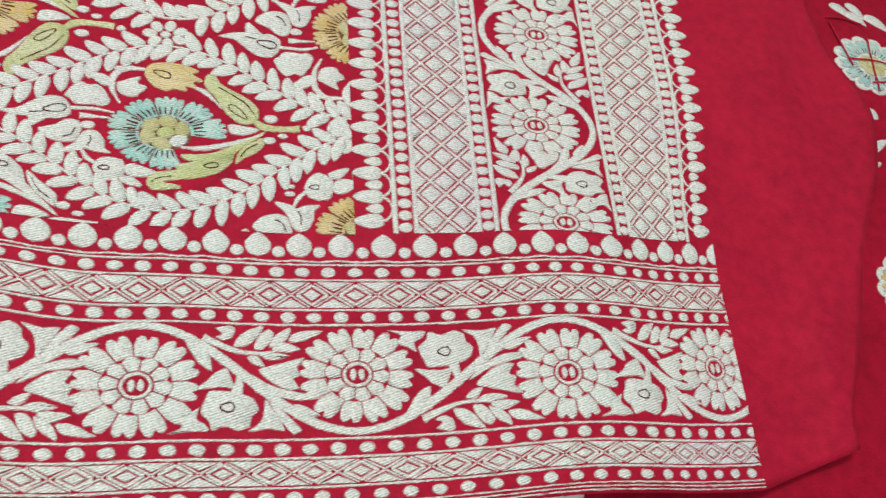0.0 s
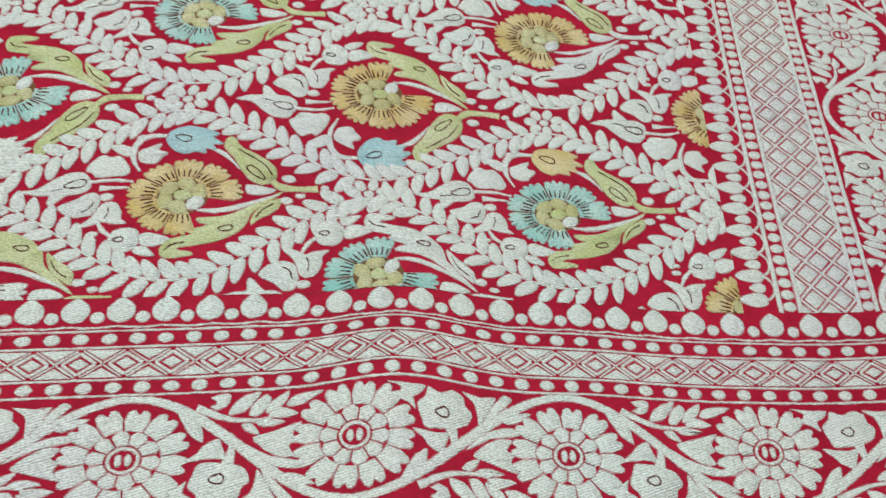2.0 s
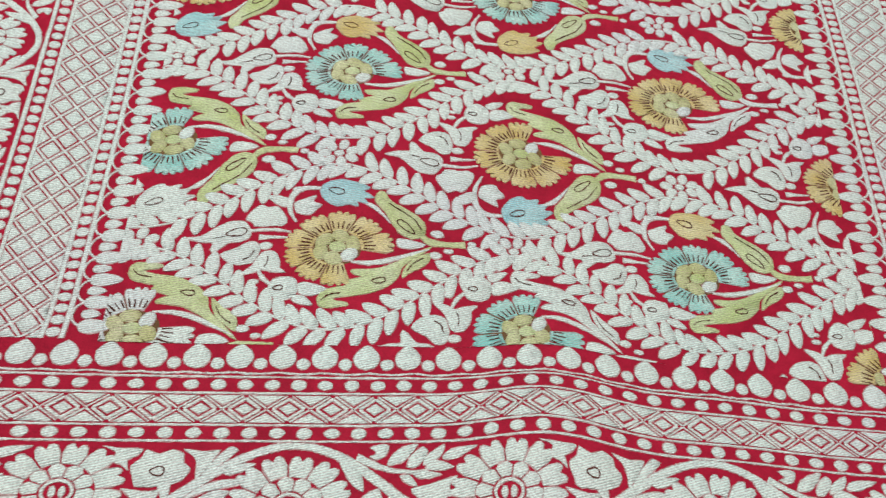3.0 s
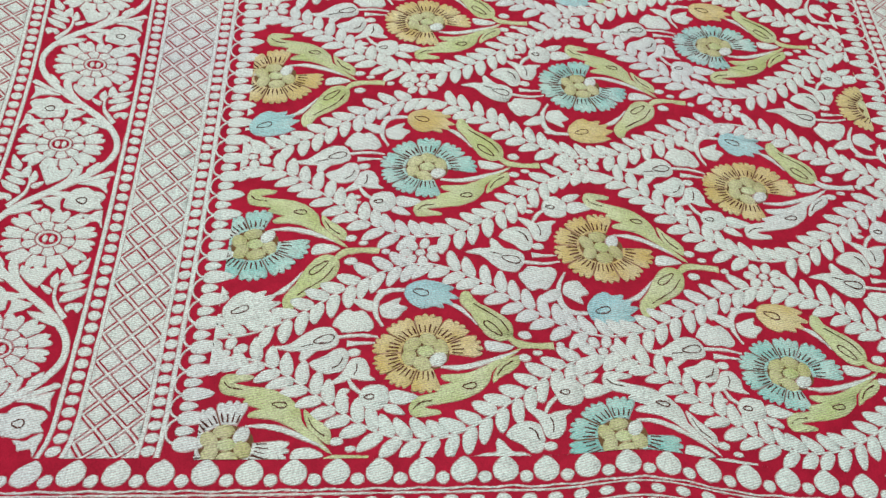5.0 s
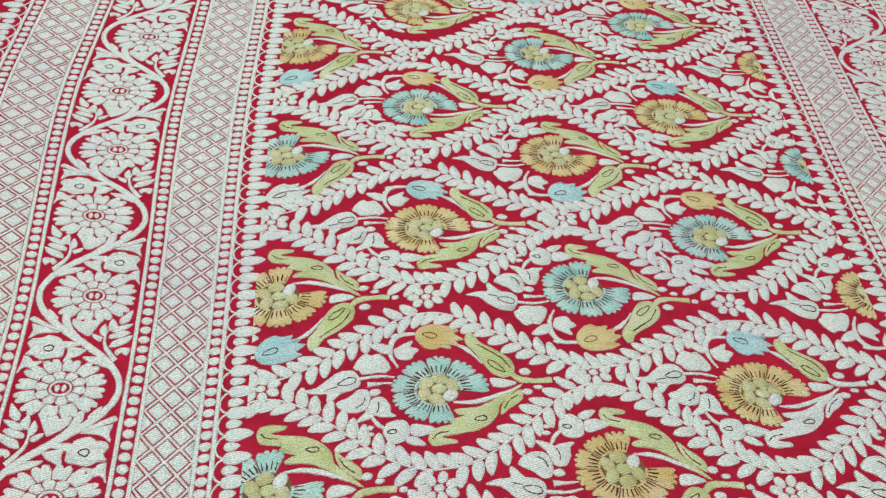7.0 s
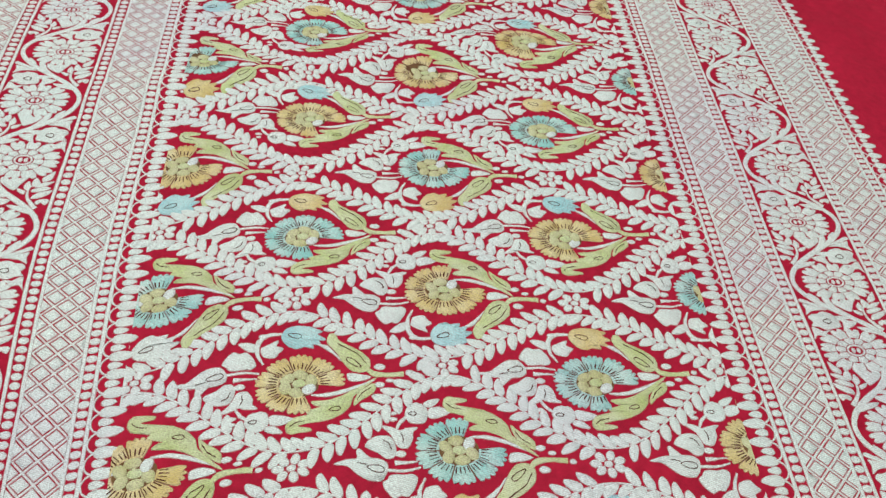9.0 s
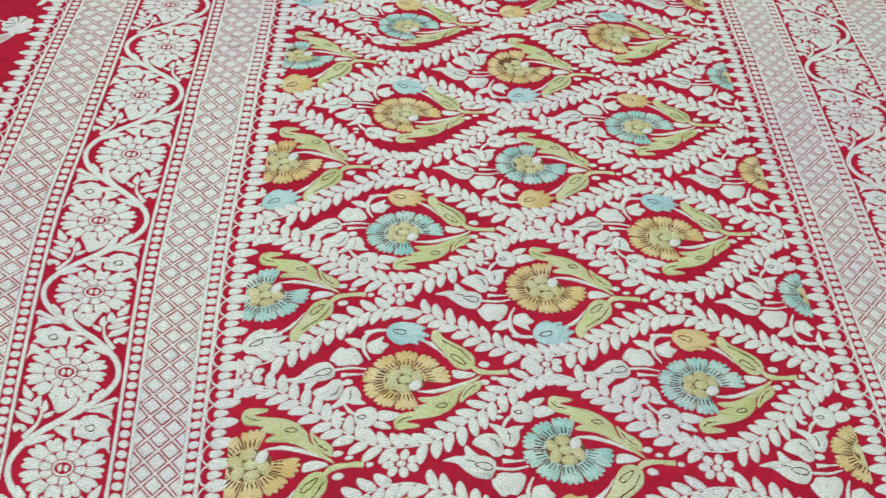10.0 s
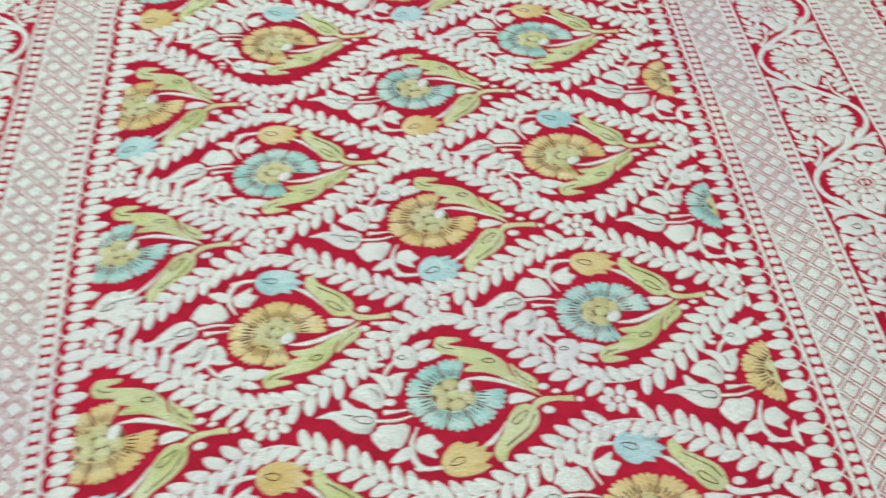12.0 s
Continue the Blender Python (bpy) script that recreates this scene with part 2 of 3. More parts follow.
    def petal(self, u, v, a0, a1, r0, r1, su=1.0, sv=1.0, lobes=3, depth=0.1, gap=0.00022, rounding=0.12):
        """A sector with a scalloped rim, between two angles."""
        g = gap / r1
        rim = np.linspace(a0 + g, a1 - g, lobes * 4 + 1)
        s = np.linspace(0, lobes, lobes * 4 + 1) % 1
        whole = np.sin(np.linspace(0, math.pi, len(rim))) ** 0.5
        r = r1 * (1 - depth * (1 - np.sin(math.pi * s) ** 0.6) - rounding * (1 - whole))
        foot = np.linspace(a1 - gap / r0, a0 + gap / r0, 4)
        a, q = np.r_[rim, foot], np.r_[r, np.full(4, r0)]
        self.patch(np.c_[u + su * q * np.cos(a), v + sv * q * np.sin(a)])

    def make(self, name, material, parent, label="", kind="", drape=None):
        if not self.faces:
            return None
        p = np.array(self.points)
        x, y = lay(p[:, 0], p[:, 1])
        z = (drape or height)(x, y) + p[:, 2] + self.fray.uniform(0, 0.00004)
        me = bpy.data.meshes.new(name)
        me.from_pydata(np.c_[x, y, z].tolist(), [], self.faces)
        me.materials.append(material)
        # side walls get the darker rim colour, shade painted round each shape
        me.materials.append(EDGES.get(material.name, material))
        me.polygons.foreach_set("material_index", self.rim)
        me.polygons.foreach_set("use_smooth", [not r for r in self.rim])
        me.update()
        ob = new(name, me)
        ob.parent = parent
        return tagged(ob, label=label, kind=kind)


def box(name, x0, x1, y0, y1, z0, z1, material, bevel=0.0):
    bm = bmesh.new()
    bmesh.ops.create_cube(bm, size=1, matrix=Matrix.Translation(((x0 + x1) / 2, (y0 + y1) / 2, (z0 + z1) / 2)) @ Matrix.Diagonal((x1 - x0, y1 - y0, z1 - z0, 1)))
    if bevel:
        bmesh.ops.bevel(bm, geom=bm.edges[:], offset=bevel, segments=4, affect="EDGES", profile=0.5)
    me = bpy.data.meshes.new(name)
    bm.to_mesh(me)
    me.materials.append(material)
    return new(name, me)


# ---- the room ----
for name, dims, mat in (
    ("floor", (-2.6, 2.6, -2.4, 2.8, -0.60, -0.50), STONE),
    ("ceiling", (-2.6, 2.6, -2.4, 2.8, 2.40, 2.50), PAINT),
    ("wall_north", (-2.6, 2.6, 2.8, 2.9, -0.60, 2.50), PAINT),
    ("wall_south", (-2.6, 2.6, -2.5, -2.4, -0.60, 2.50), PAINT),
    ("wall_east", (2.6, 2.7, -2.5, 2.9, -0.60, 2.50), PAINT),
    ("wall_west", (-2.7, -2.6, -2.5, 2.9, -0.60, 2.50), PAINT),
):
    tagged(box(name, *dims, mat), "plain pale " + name.split("_")[0] + " of the room", name.split("_")[0], kind="structure")
tagged(box("bed", -0.95, 1.05, -0.75, 1.30, -0.50, -0.008, SHEET, 0.03), "low bed with a smooth white cotton sheet", "bed")


# ---- the sarees ----
def sheet(name, material, parent, edge, us, vs, lower, drape):
    """A cloth with both faces and a hem round it."""
    u, v = np.meshgrid(us, vs)
    u, v = edge(u, v)
    x, y = lay(u, v)
    top = np.stack([x, y, drape(x, y) - lower], -1).reshape(-1, 3)
    low = top - (0, 0, 0.0006)
    rows, cols = len(vs), len(us)
    n = rows * cols
    f = [(r * cols + c, r * cols + c + 1, (r + 1) * cols + c + 1, (r + 1) * cols + c) for r in range(rows - 1) for c in range(cols - 1)]
    f += [tuple(n + k for k in q[::-1]) for q in f]
    ring = [c for c in range(cols)] + [r * cols + cols - 1 for r in range(1, rows)] + [(rows - 1) * cols + c for c in range(cols - 2, -1, -1)] + [r * cols for r in range(rows - 2, 0, -1)]
    f += [(ring[k], n + ring[k], n + ring[(k + 1) % len(ring)], ring[(k + 1) % len(ring)]) for k in range(len(ring))]
    me = bpy.data.meshes.new(name)
    me.from_pydata(np.r_[top, low].tolist(), [], f)
    me.materials.append(material)
    me.polygons.foreach_set("use_smooth", [True] * len(me.polygons))
    me.update()
    ob = new(name, me)
    ob.parent = parent
    return ob


def pallu_edge(u, v):
    right = 0.455 + 0.032 * bell(v, -0.015, 0.08) - 0.012 * step(-0.06, -0.13, v) + 0.05 * step(0.12, 0.5, v)
    u = np.where(u > 0.40, 0.40 + (u - 0.40) / 0.06 * (right - 0.40), u)
    foot = -0.1455 + 0.22 * np.clip(u - 0.385, 0, 1)
    return u, np.where(v < -0.10, -0.10 + (v + 0.10) / 0.0455 * (-0.10 - foot), v)


saree = tagged(new("saree"), "red silk brocade saree with silver flowers, spread on a bed", "saree")
sheet("ground_cloth", RED, saree, pallu_edge, np.linspace(-0.62, 0.46, 241), np.linspace(-0.1455, 0.95, 251), 0.0, height)
under = tagged(new("saree"), "second red silk saree with coloured flowers, lying folded underneath", "saree")
sheet("ground_cloth", DEEP, under, lambda u, v: (u, v), np.linspace(0.30, 0.90, 61), np.linspace(-0.36, 0.92, 91), 0.0,
      lambda x, y: 0.002 + 0.0012 * np.sin(40 * x + 18 * y) + 0.0008 * np.sin(60 * y - 14 * x) - 0.0045)


PITCH = 0.1
FIELD = (-0.0815, 0.2185, -0.0422, 0.80)


def carnation(u, v, flip, size, tone, parent, clip, heart_tone=OLIVE):
    """The fan-shaped flower of the trellis: scalloped petals round a heart of discs."""
    s = -1 if flip else 1
    Weave.clip = clip
    body = Weave(0.00001, 0.00006)
    body.petal(u, v, radians(-2), radians(286), 0.0030, 0.0186, 1.03, s * 0.80 * size, 24, 0.04)
    body.blob(u, v, 0.0100, 0.0080)
    flower = body.make("carnation", BROWN, parent, "coloured fan-shaped flower")
    if flower is None:
        return
    for k in range(8):
        a0, a1 = radians(-6 + k * 37), radians(-6 + (k + 1) * 37)
        w = Weave()
        far = 0.0214 + 0.0012 * math.cos(a0 + 0.3) + 0.0006 * math.sin(5.0 * k + u * 90)
        w.petal(u, v, a0, a1, 0.0090, far, 1.03, s * 0.83 * size, 4, 0.09, 0.00016, 0.08)
        w.make("petal", tone, flower)
        w = Weave(0.00038, 0.00008)
        for j in range(4):
            a = a0 + (a1 - a0) * (j + 0.6) / 4.2
            w.strip([(u + 1.03 * r * math.cos(a), v + s * 0.83 * size * r * math.sin(a)) for r in (0.0104, 0.0142 + 0.0007 * ((j + k) % 2))], [0.0006, 0.0004], 3)
        w.make("stamen", LINE, flower)
    for k in range(7):
        w = Weave(0.00012, 0.00036)
        if k == 6:
            w.blob(u + 0.0003, v, 0.0036, 0.0027)
        else:
            a = radians(20 + 60 * k)
            w.blob(u + 0.0066 * math.cos(a), v + s * 0.0052 * size * math.sin(a), 0.0039, 0.0029, a + s * 1.3)
        w.make("disc", GREEN if k == 6 else (WHITE if k == 5 else heart_tone), flower)


def ring(w, u, v, ru, rv, turn=0.0, width=0.0005):
    a = np.linspace(0, 2 * math.pi, 15)
    x, y = ru * np.cos(a), rv * np.sin(a) * (0.75 + 0.25 * np.cos(a))
    c, s = math.cos(turn), math.sin(turn)
    w.strip(np.c_[u + x * c - y * s, v + x * s + y * c], [width, width], 30)


def spray(u, v, flip, stretch, bud_tone, low_tone, parent, clip):
    """All that fills one bay of the trellis round its flower, drawn in millimetres from the flower's heart."""
    Weave.clip = clip
    s = -1 if flip else 1

    def at(a, b):
        return (u + 0.001 * a, v + s * stretch * 0.001 * b)

    def filled(name, material, outline, parent, label=""):
        w = Weave()
        w.shape([at(*q) for q in outline])
        return w.make(name, material, parent, label)

    def line(name, material, path, widths, parent, n=18):
        w = Weave()
        w.strip([at(*q) for q in path], [0.001 * q for q in widths], n)
        return w.make(name, material, parent)

    def dot(a, b, ru, rv, parent, name="dot", turn=0.0):
        w = Weave()
        w.blob(*at(a, b), 0.001 * ru, 0.001 * rv, s * turn)
        return w.make(name, WHITE, parent)

    def drawn(parent, rings=(), lines=()):
        w = Weave(0.00040, 0.00008)
        for a, b, ru, rv, turn in rings:
            ring(w, *at(a, b), 0.001 * ru, 0.001 * rv, s * radians(turn), 0.00042)
        for path in lines:
            w.strip([at(*q) for q in path], [0.00042, 0.00042], 12)
        w.make("vein", LINE, parent)

    # the green teardrop leaf and its flick
    up = filled("leaf", GREEN, ((13.9, 25.0), (15.2, 28.2), (17.7, 28.0), (19.8, 24.4), (23.9, 21.7), (29.5, 18.6), (34.0, 14.6), (34.8, 9.8), (33.0, 7.2), (29.4, 6.3), (25.1, 8.0), (21.6, 12.2), (18.1, 18.1), (14.8, 22.0)), parent, "green teardrop leaf")
    if up:
        filled("flick", WHITE, ((9.1, 22.3), (14.0, 21.0), (17.4, 17.4), (20.8, 12.6), (17.0, 16.6), (13.0, 19.6)), up)
        drawn(up, [(26.9, 11.6, 4.6, 1.9, 140)], [((19.2, 22.6), (24.5, 19.3), (29.5, 16.0), (33.2, 11.0))])
    # the long leaf that curls under the flower
    low = filled("leaf", low_tone, ((37.9, 3.4), (29.7, -1.2), (22.7, -5.6), (15.8, -8.6), (6.5, -9.6), (7.8, -11.4), (11.0, -12.4), (4.0, -14.7), (5.1, -16.4), (0.2, -17.6), (-3.6, -18.6), (-5.4, -21.6), (-4.7, -24.5), (-2.0, -25.6), (6.0, -24.6),
                                    (5.3, -23.3), (0.6, -22.6), (1.4, -21.4), (14.2, -19.0), (20.9, -15.6), (24.8, -11.5), (26.2, -7.0), (31.1, -2.6)), parent, "long curling leaf")
    if low:
        filled("leaflet", low_tone, ((36.6, 0.2), (36.7, -3.6), (33.4, -6.7), (29.9, -8.8), (26.5, -11.7), (27.2, -8.0), (29.4, -4.4), (32.7, -2.0)), low)
        drawn(low, [(17.3, -13.6, 2.7, 1.5, 10)], [((-4.0, -22.6), (-1.6, -20.6), (3.0, -19.6)), ((34.6, -2.4), (30.6, -5.2), (28.0, -9.0))])
    # the stalk
    stem = line("stem", low_tone, ((33.4, 8.0), (37.0, 5.4), (44.0, 4.9), (51.2, 5.5)), (2.6, 3.6, 2.6, 3.4), parent)
    if stem:
        line("stalk", WHITE, ((36.5, 1.9), (27.3, -2.0), (20.3, -4.6), (13.3, -6.2), (6.0, -6.2)), (0.8, 2.0, 2.6, 2.4, 1.0), stem)
        filled("flick", WHITE, ((23.6, 5.4), (27.6, 5.4), (35.0, 3.9), (29.6, 1.5), (24.4, 1.9)), stem)
        for a, b, ru, rv in ((53.8, 6.0, 1.9, 1.5), (39.6, 9.4, 2.9, 2.0), (39.2, -0.6, 2.6, 1.8), (44.4, 1.8, 2.2, 1.3)):
            dot(a, b, ru, rv, stem)
    # the dyed bud on its twig
    bud = filled("bud", bud_tone, ((-8.4, 25.9), (-7.9, 29.9), (-5.1, 32.2), (-0.2, 32.8), (6.1, 31.9), (11.4, 29.7), (8.8, 28.1), (13.2, 25.0), (9.4, 24.3), (11.0, 21.6), (6.5, 22.3), (7.0, 20.0), (2.5, 20.8), (-0.5, 19.6), (-4.8, 21.3)), parent, "dyed flower bud")
    if bud:
        drawn(bud, [(-2.2, 27.2, 3.4, 1.9, -20)])
    twig = line("twig", WHITE, ((-8.6, 28.9), (-15.4, 28.8), (-19.6, 25.2), (-19.9, 18.4), (-16.9, 12.4)), (1.8, 2.6, 3.0, 2.2, 1.0), parent, 22)
    if twig:
        filled("leaf", WHITE, ((-18.4, 21.4), (-15.7, 23.0), (-10.2, 25.2), (-11.2, 22.2), (-7.6, 20.4), (-9.9, 18.0), (-11.8, 15.8), (-17.0, 17.0)), twig)
        filled("leaf", WHITE, ((-29.4, 25.4), (-24.9, 25.6), (-20.6, 23.6), (-19.6, 20.3), (-23.2, 20.4), (-26.4, 22.4)), twig)
        dot(-17.4, 28.6, 2.6, 1.5, twig)
    # the palmettes
    tall = filled("palmette", WHITE, ((-58.4, 6.2), (-52.5, 6.9), (-47.9, 10.3), (-43.2, 13.2), (-37.5, 13.5), (-34.4, 10.0), (-34.1, 6.0), (-37.5, 4.0), (-42.0, 3.5), (-46.5, -0.6), (-47.9, 0.6), (-47.9, 3.8), (-52.2, 4.2)), parent, "silver pointed leaf")
    if tall:
        line("stem", WHITE, ((-34.6, 9.0), (-25.4, 9.2), (-18.6, 7.8)), (1.8, 1.7, 1.0), tall, 10)
        line("stem", WHITE, ((-30.6, 5.8), (-25.0, 5.6), (-19.6, 5.2)), (3.0, 1.6, 0.9), tall, 10)
        drawn(tall, [(-39.4, 8.2, 4.0, 2.3, 12)], [((-48.0, 5.6), (-43.4, 6.4))])
    filled("palmette", WHITE, ((-36.4, 14.8), (-34.1, 18.9), (-31.2, 21.0), (-28.3, 19.8), (-25.2, 20.2), (-21.8, 16.2), (-20.6, 12.4), (-22.7, 10.8), (-25.7, 11.2), (-29.1, 10.9), (-32.6, 11.3), (-34.2, 13.2)), parent, "silver lobed leaf")
    pair = filled("palmette", WHITE, ((-44.0, -1.6), (-38.2, 1.0), (-34.6, 3.7), (-30.9, 3.2), (-29.6, -0.6), (-31.6, -5.7), (-36.2, -6.6), (-40.8, -5.2)), parent, "silver forked leaf")
    if pair:
        filled("lobe", WHITE, ((-36.0, -11.2), (-31.4, -7.0), (-28.7, -1.5), (-24.1, -1.1), (-21.4, -5.2), (-21.2, -8.5), (-18.8, -10.5), (-24.4, -10.0), (-27.8, -8.9), (-30.6, -10.3)), pair)
        dot(-27.6, 1.7, 2.8, 1.9, pair)
        drawn(pair, lines=[((-31.6, -0.4), (-33.0, -3.2), (-35.6, -4.6)), ((-26.2, -3.0), (-26.0, -5.6), (-27.0, -8.0))])
    # the small blossom below
    blossom = filled("blossom", WHITE, ((-24.4, -17.0), (-22.8, -13.5), (-19.0, -12.5), (-14.9, -13.3), (-13.5, -16.5), (-13.7, -19.7), (-16.3, -21.8), (-19.5, -22.5), (-22.8, -20.4)), parent, "small silver blossom")
    if blossom:
        filled("petal", WHITE, ((-13.1, -15.8), (-10.2, -15.1), (-2.4, -18.0), (-7.4, -20.5), (-12.4, -19.6)), blossom)
        filled("petal", WHITE, ((-14.0, -20.5), (-10.7, -20.9), (-7.0, -24.4), (-11.0, -24.2), (-14.8, -22.4)), blossom)
        line("stem", WHITE, ((-29.0, -9.4), (-26.8, -13.0), (-23.4, -15.8)), (1.4, 2.2, 1.6), blossom, 10)
        dot(-30.2, -14.4, 2.2, 1.3, blossom)
        dot(-29.8, -17.2, 1.7, 1.1, blossom)
        drawn(blossom, [(-20.8, -17.2, 1.9, 1.3, 0)])


def knot(col, row):
    """Where garlands meet between two bays."""
    return (-0.0765, -0.0030, 0.0705, 0.1450, 0.2190)[col], (0.0455 if col % 2 else 0.0030) + PITCH * row


def garland(mid, amp, second, shift, parent, single):
    """A wavy ear of paired leaves across the field."""
    Weave.clip = FIELD
    u = np.linspace(-0.09, 0.232, 1200)
    turn = 2 * math.pi * (u + shift) / 0.149
    wave = mid - amp * np.cos(turn) - second * np.cos(2 * turn)
    run = np.r_[0, np.cumsum(np.hypot(np.diff(u), np.diff(wave)))]
    w = Weave()
    w.strip(np.c_[u[::40], wave[::40]], [0.0012, 0.0012], 90)
    whole = w.make("leaf_garland", WHITE, parent, "wavy silver garland of paired leaves")
    rest = Weave()
    for k in range(int(run[-1] / 0.0069)):
        for side in (1, -1):
            d = (k + (0.0 if side > 0 else 0.45)) * 0.0069
            p = np.array([np.interp(d, run, u), np.interp(d, run, wave)])
            q = np.array([np.interp(d + 0.001, run, u), np.interp(d + 0.001, run, wave)])
            a = math.atan2(*(q - p)[::-1]) + math.pi - side * radians(49 + 5 * math.sin(k * 1.7 + side))
            length = 0.0111 + 0.0005 * math.sin(k * 2.3 + mid * 50)
            way = np.array([math.cos(a), math.sin(a)])
            tip = p + way * length * 0.8
            near = False
            for c in range(5):
                ku, kv = knot(c, 0)
                kv += PITCH * round((tip[1] - kv) / PITCH)
                near = near or math.hypot((tip[0] - ku) / 0.0082, (tip[1] - kv) / 0.0060) < 1
            if near:
                continue
            one = Weave() if single else rest
            one.leaf(p + way * 0.0003, p + way * length, 0.0055 + 0.0003 * math.sin(k * 3.1), side * 0.06, 0.84, 8)
            if single:
                one.make("leaf", WHITE, whole)
    if not single:
        rest.make("leaves", WHITE, whole, kind="stuff")


def rosette(u, v, parent):
    Weave.clip = FIELD
    w = Weave()
    w.blob(u, v, 0.0023, 0.0019)
    middle = w.make("rosette", WHITE, parent, "small silver rosette where garlands meet")
    if middle is None:
        return
    for k in range(7):
        w, a = Weave(), radians(360 / 7 * k + 22)
        w.blob(u + 0.0060 * math.cos(a), v + 0.0046 * math.sin(a), 0.0030, 0.0023, a)
        w.make("petal", WHITE, middle)


TONES = {"t": TEAL, "g": GOLD, "w": WHITE}
FLOWERS = ("wtgtgtgtgt", "gtgtgtgtg", "tgtgtgtgtg", "tgtgtgtgt", "gggtgtgtgt")
ACROSS = (-0.0712, -0.0005, 0.0745, 0.1468, 0.2240)
SLACK = {1: (-0.0015, -0.0075, -0.0085, -0.0090, -0.0020, -0.0020), 3: (-0.0012, -0.0064, -0.0080, -0.0060, -0.0070, -0.0070)}
ROWS_UP = 8
for col in range(5):
    odd = col % 2 == 1
    for k in range(ROWS_UP + (0 if odd else 1)):
        row = k if odd else k - 1
        u, v = ACROSS[col], (SLACK[col][min(k, 5)] if odd else ((0.0580 if col == 4 else 0.0635) if k == 0 else 0.0540)) + PITCH * row
        word = FLOWERS[col][k]
        tone = TONES[word]
        bud = (BLUE if word == "g" else GOLD) if col != 4 and not (col == 0 and k in (1, 3)) else WHITE
        low = WHITE if (col, k) in ((3, 1), (2, 0)) else GREEN
        tall = (1.0 if k == 0 else 1.09) if odd else 1.17
        carnation(u, v, not odd, 0.97 + 0.5 * (tall - 1), tone, saree, FIELD)
        spray(u, v, not odd, tall, bud, low, saree, FIELD)
        rosette(*knot(col, row), saree)
for k in range(-1, ROWS_UP):
    garland((0.0250, 0.0207, 0.0225)[min(max(k, 0), 2)] + PITCH * k, -0.0148, 0.0, 0.003 if k < 2 else 0.006, saree, k in (0, 1))
    garland((0.0819 if k < 0 else 0.0747) + PITCH * k, 0.0186 if k < 0 else 0.0217, -0.0008, 0.0015, saree, k in (-1, 0))


# ---- upright bands beside the field ----
TOP = 0.80


def column(u, v0, v1, width, parent, name="stripe"):
    Weave.clip = (-9, 9, -9, 9)
    w = Weave()
    n = int((v1 - v0) / 0.006)
    w.strip([(u, v0), (u, (v0 + v1) / 2), (u, v1)], [width, width], n)
    w.make(name, WHITE, parent, "narrow silver stripe")


def bead_column(u, ru, rv, pitch, v0, v1, parent):
    w = Weave()
    for k in range(int((v1 - v0) / pitch)):
        w.blob(u, v0 + (k + 0.5) * pitch, ru, rv, 0, 0, 0, 10)
    w.make("bead_column", WHITE, parent, "column of small silver beads", kind="stuff")


def lattice(u0, u1, v0, v1, cells, pitch, parent):
    """Diamonds framed by a double net of thin lines."""
    Weave.clip = (u0, u1, v0, v1)
    net, wide = Weave(), (u1 - u0) / cells
    w = Weave()
    for r in range(int((v1 - v0) / pitch * 2) + 2):
        for c in range(cells + 1):
            u, v = u0 + (c + (0.5 if r % 2 else 0.0)) * wide, v0 + r * pitch / 2
            a, b = wide / 2 * 0.74, pitch / 2 * 0.74
            w.patch([(u + a, v), (u, v + b), (u - a, v), (u, v - b)], 0.0003)
            for q in (1, -1):
                net.strip([(u + wide / 2, v), (u + wide / 4, v + q * pitch / 4), (u, v + q * pitch / 2)], [0.0015, 0.0015], 3)
    ob = w.make("lattice_band", WHITE, parent, "silver diamond lattice band", kind="stuff")
    net.make("lattice_net", WHITE, ob)


def fringe(u, way, v0, v1, pitch, reach, parent):
    """Loops with long and short leaf tips along the edge of a band."""
    Weave.clip = (-9, 9, v0 - 0.002, v1)
    tips, loops = [], Weave()
    for k in range(int((v1 - v0) / pitch)):
        v = v0 + (k + 0.5) * pitch
        for b, r, wide in ((0.0, reach, 0.0060), (pitch / 2, reach * 0.68, 0.0042)):
            w = Weave()
            w.leaf((u + way * 0.0032, v + b), (u + way * r, v + b), wide * 1.08, 0.0, 0.7, 9)
            tips.append(w)
        a = np.linspace(-math.pi / 2, math.pi / 2, 7)
        loops.strip(np.c_[u + way * (0.0048 - 0.0050 * np.cos(a)), v + pitch / 2 + pitch / 2 * np.sin(a)], [0.0013, 0.0010, 0.0013], 14)
    ob = loops.make("loop_edge", WHITE, parent, "silver looped edging")
    for w in tips:
        w.make("leaf_tip", WHITE, ob)


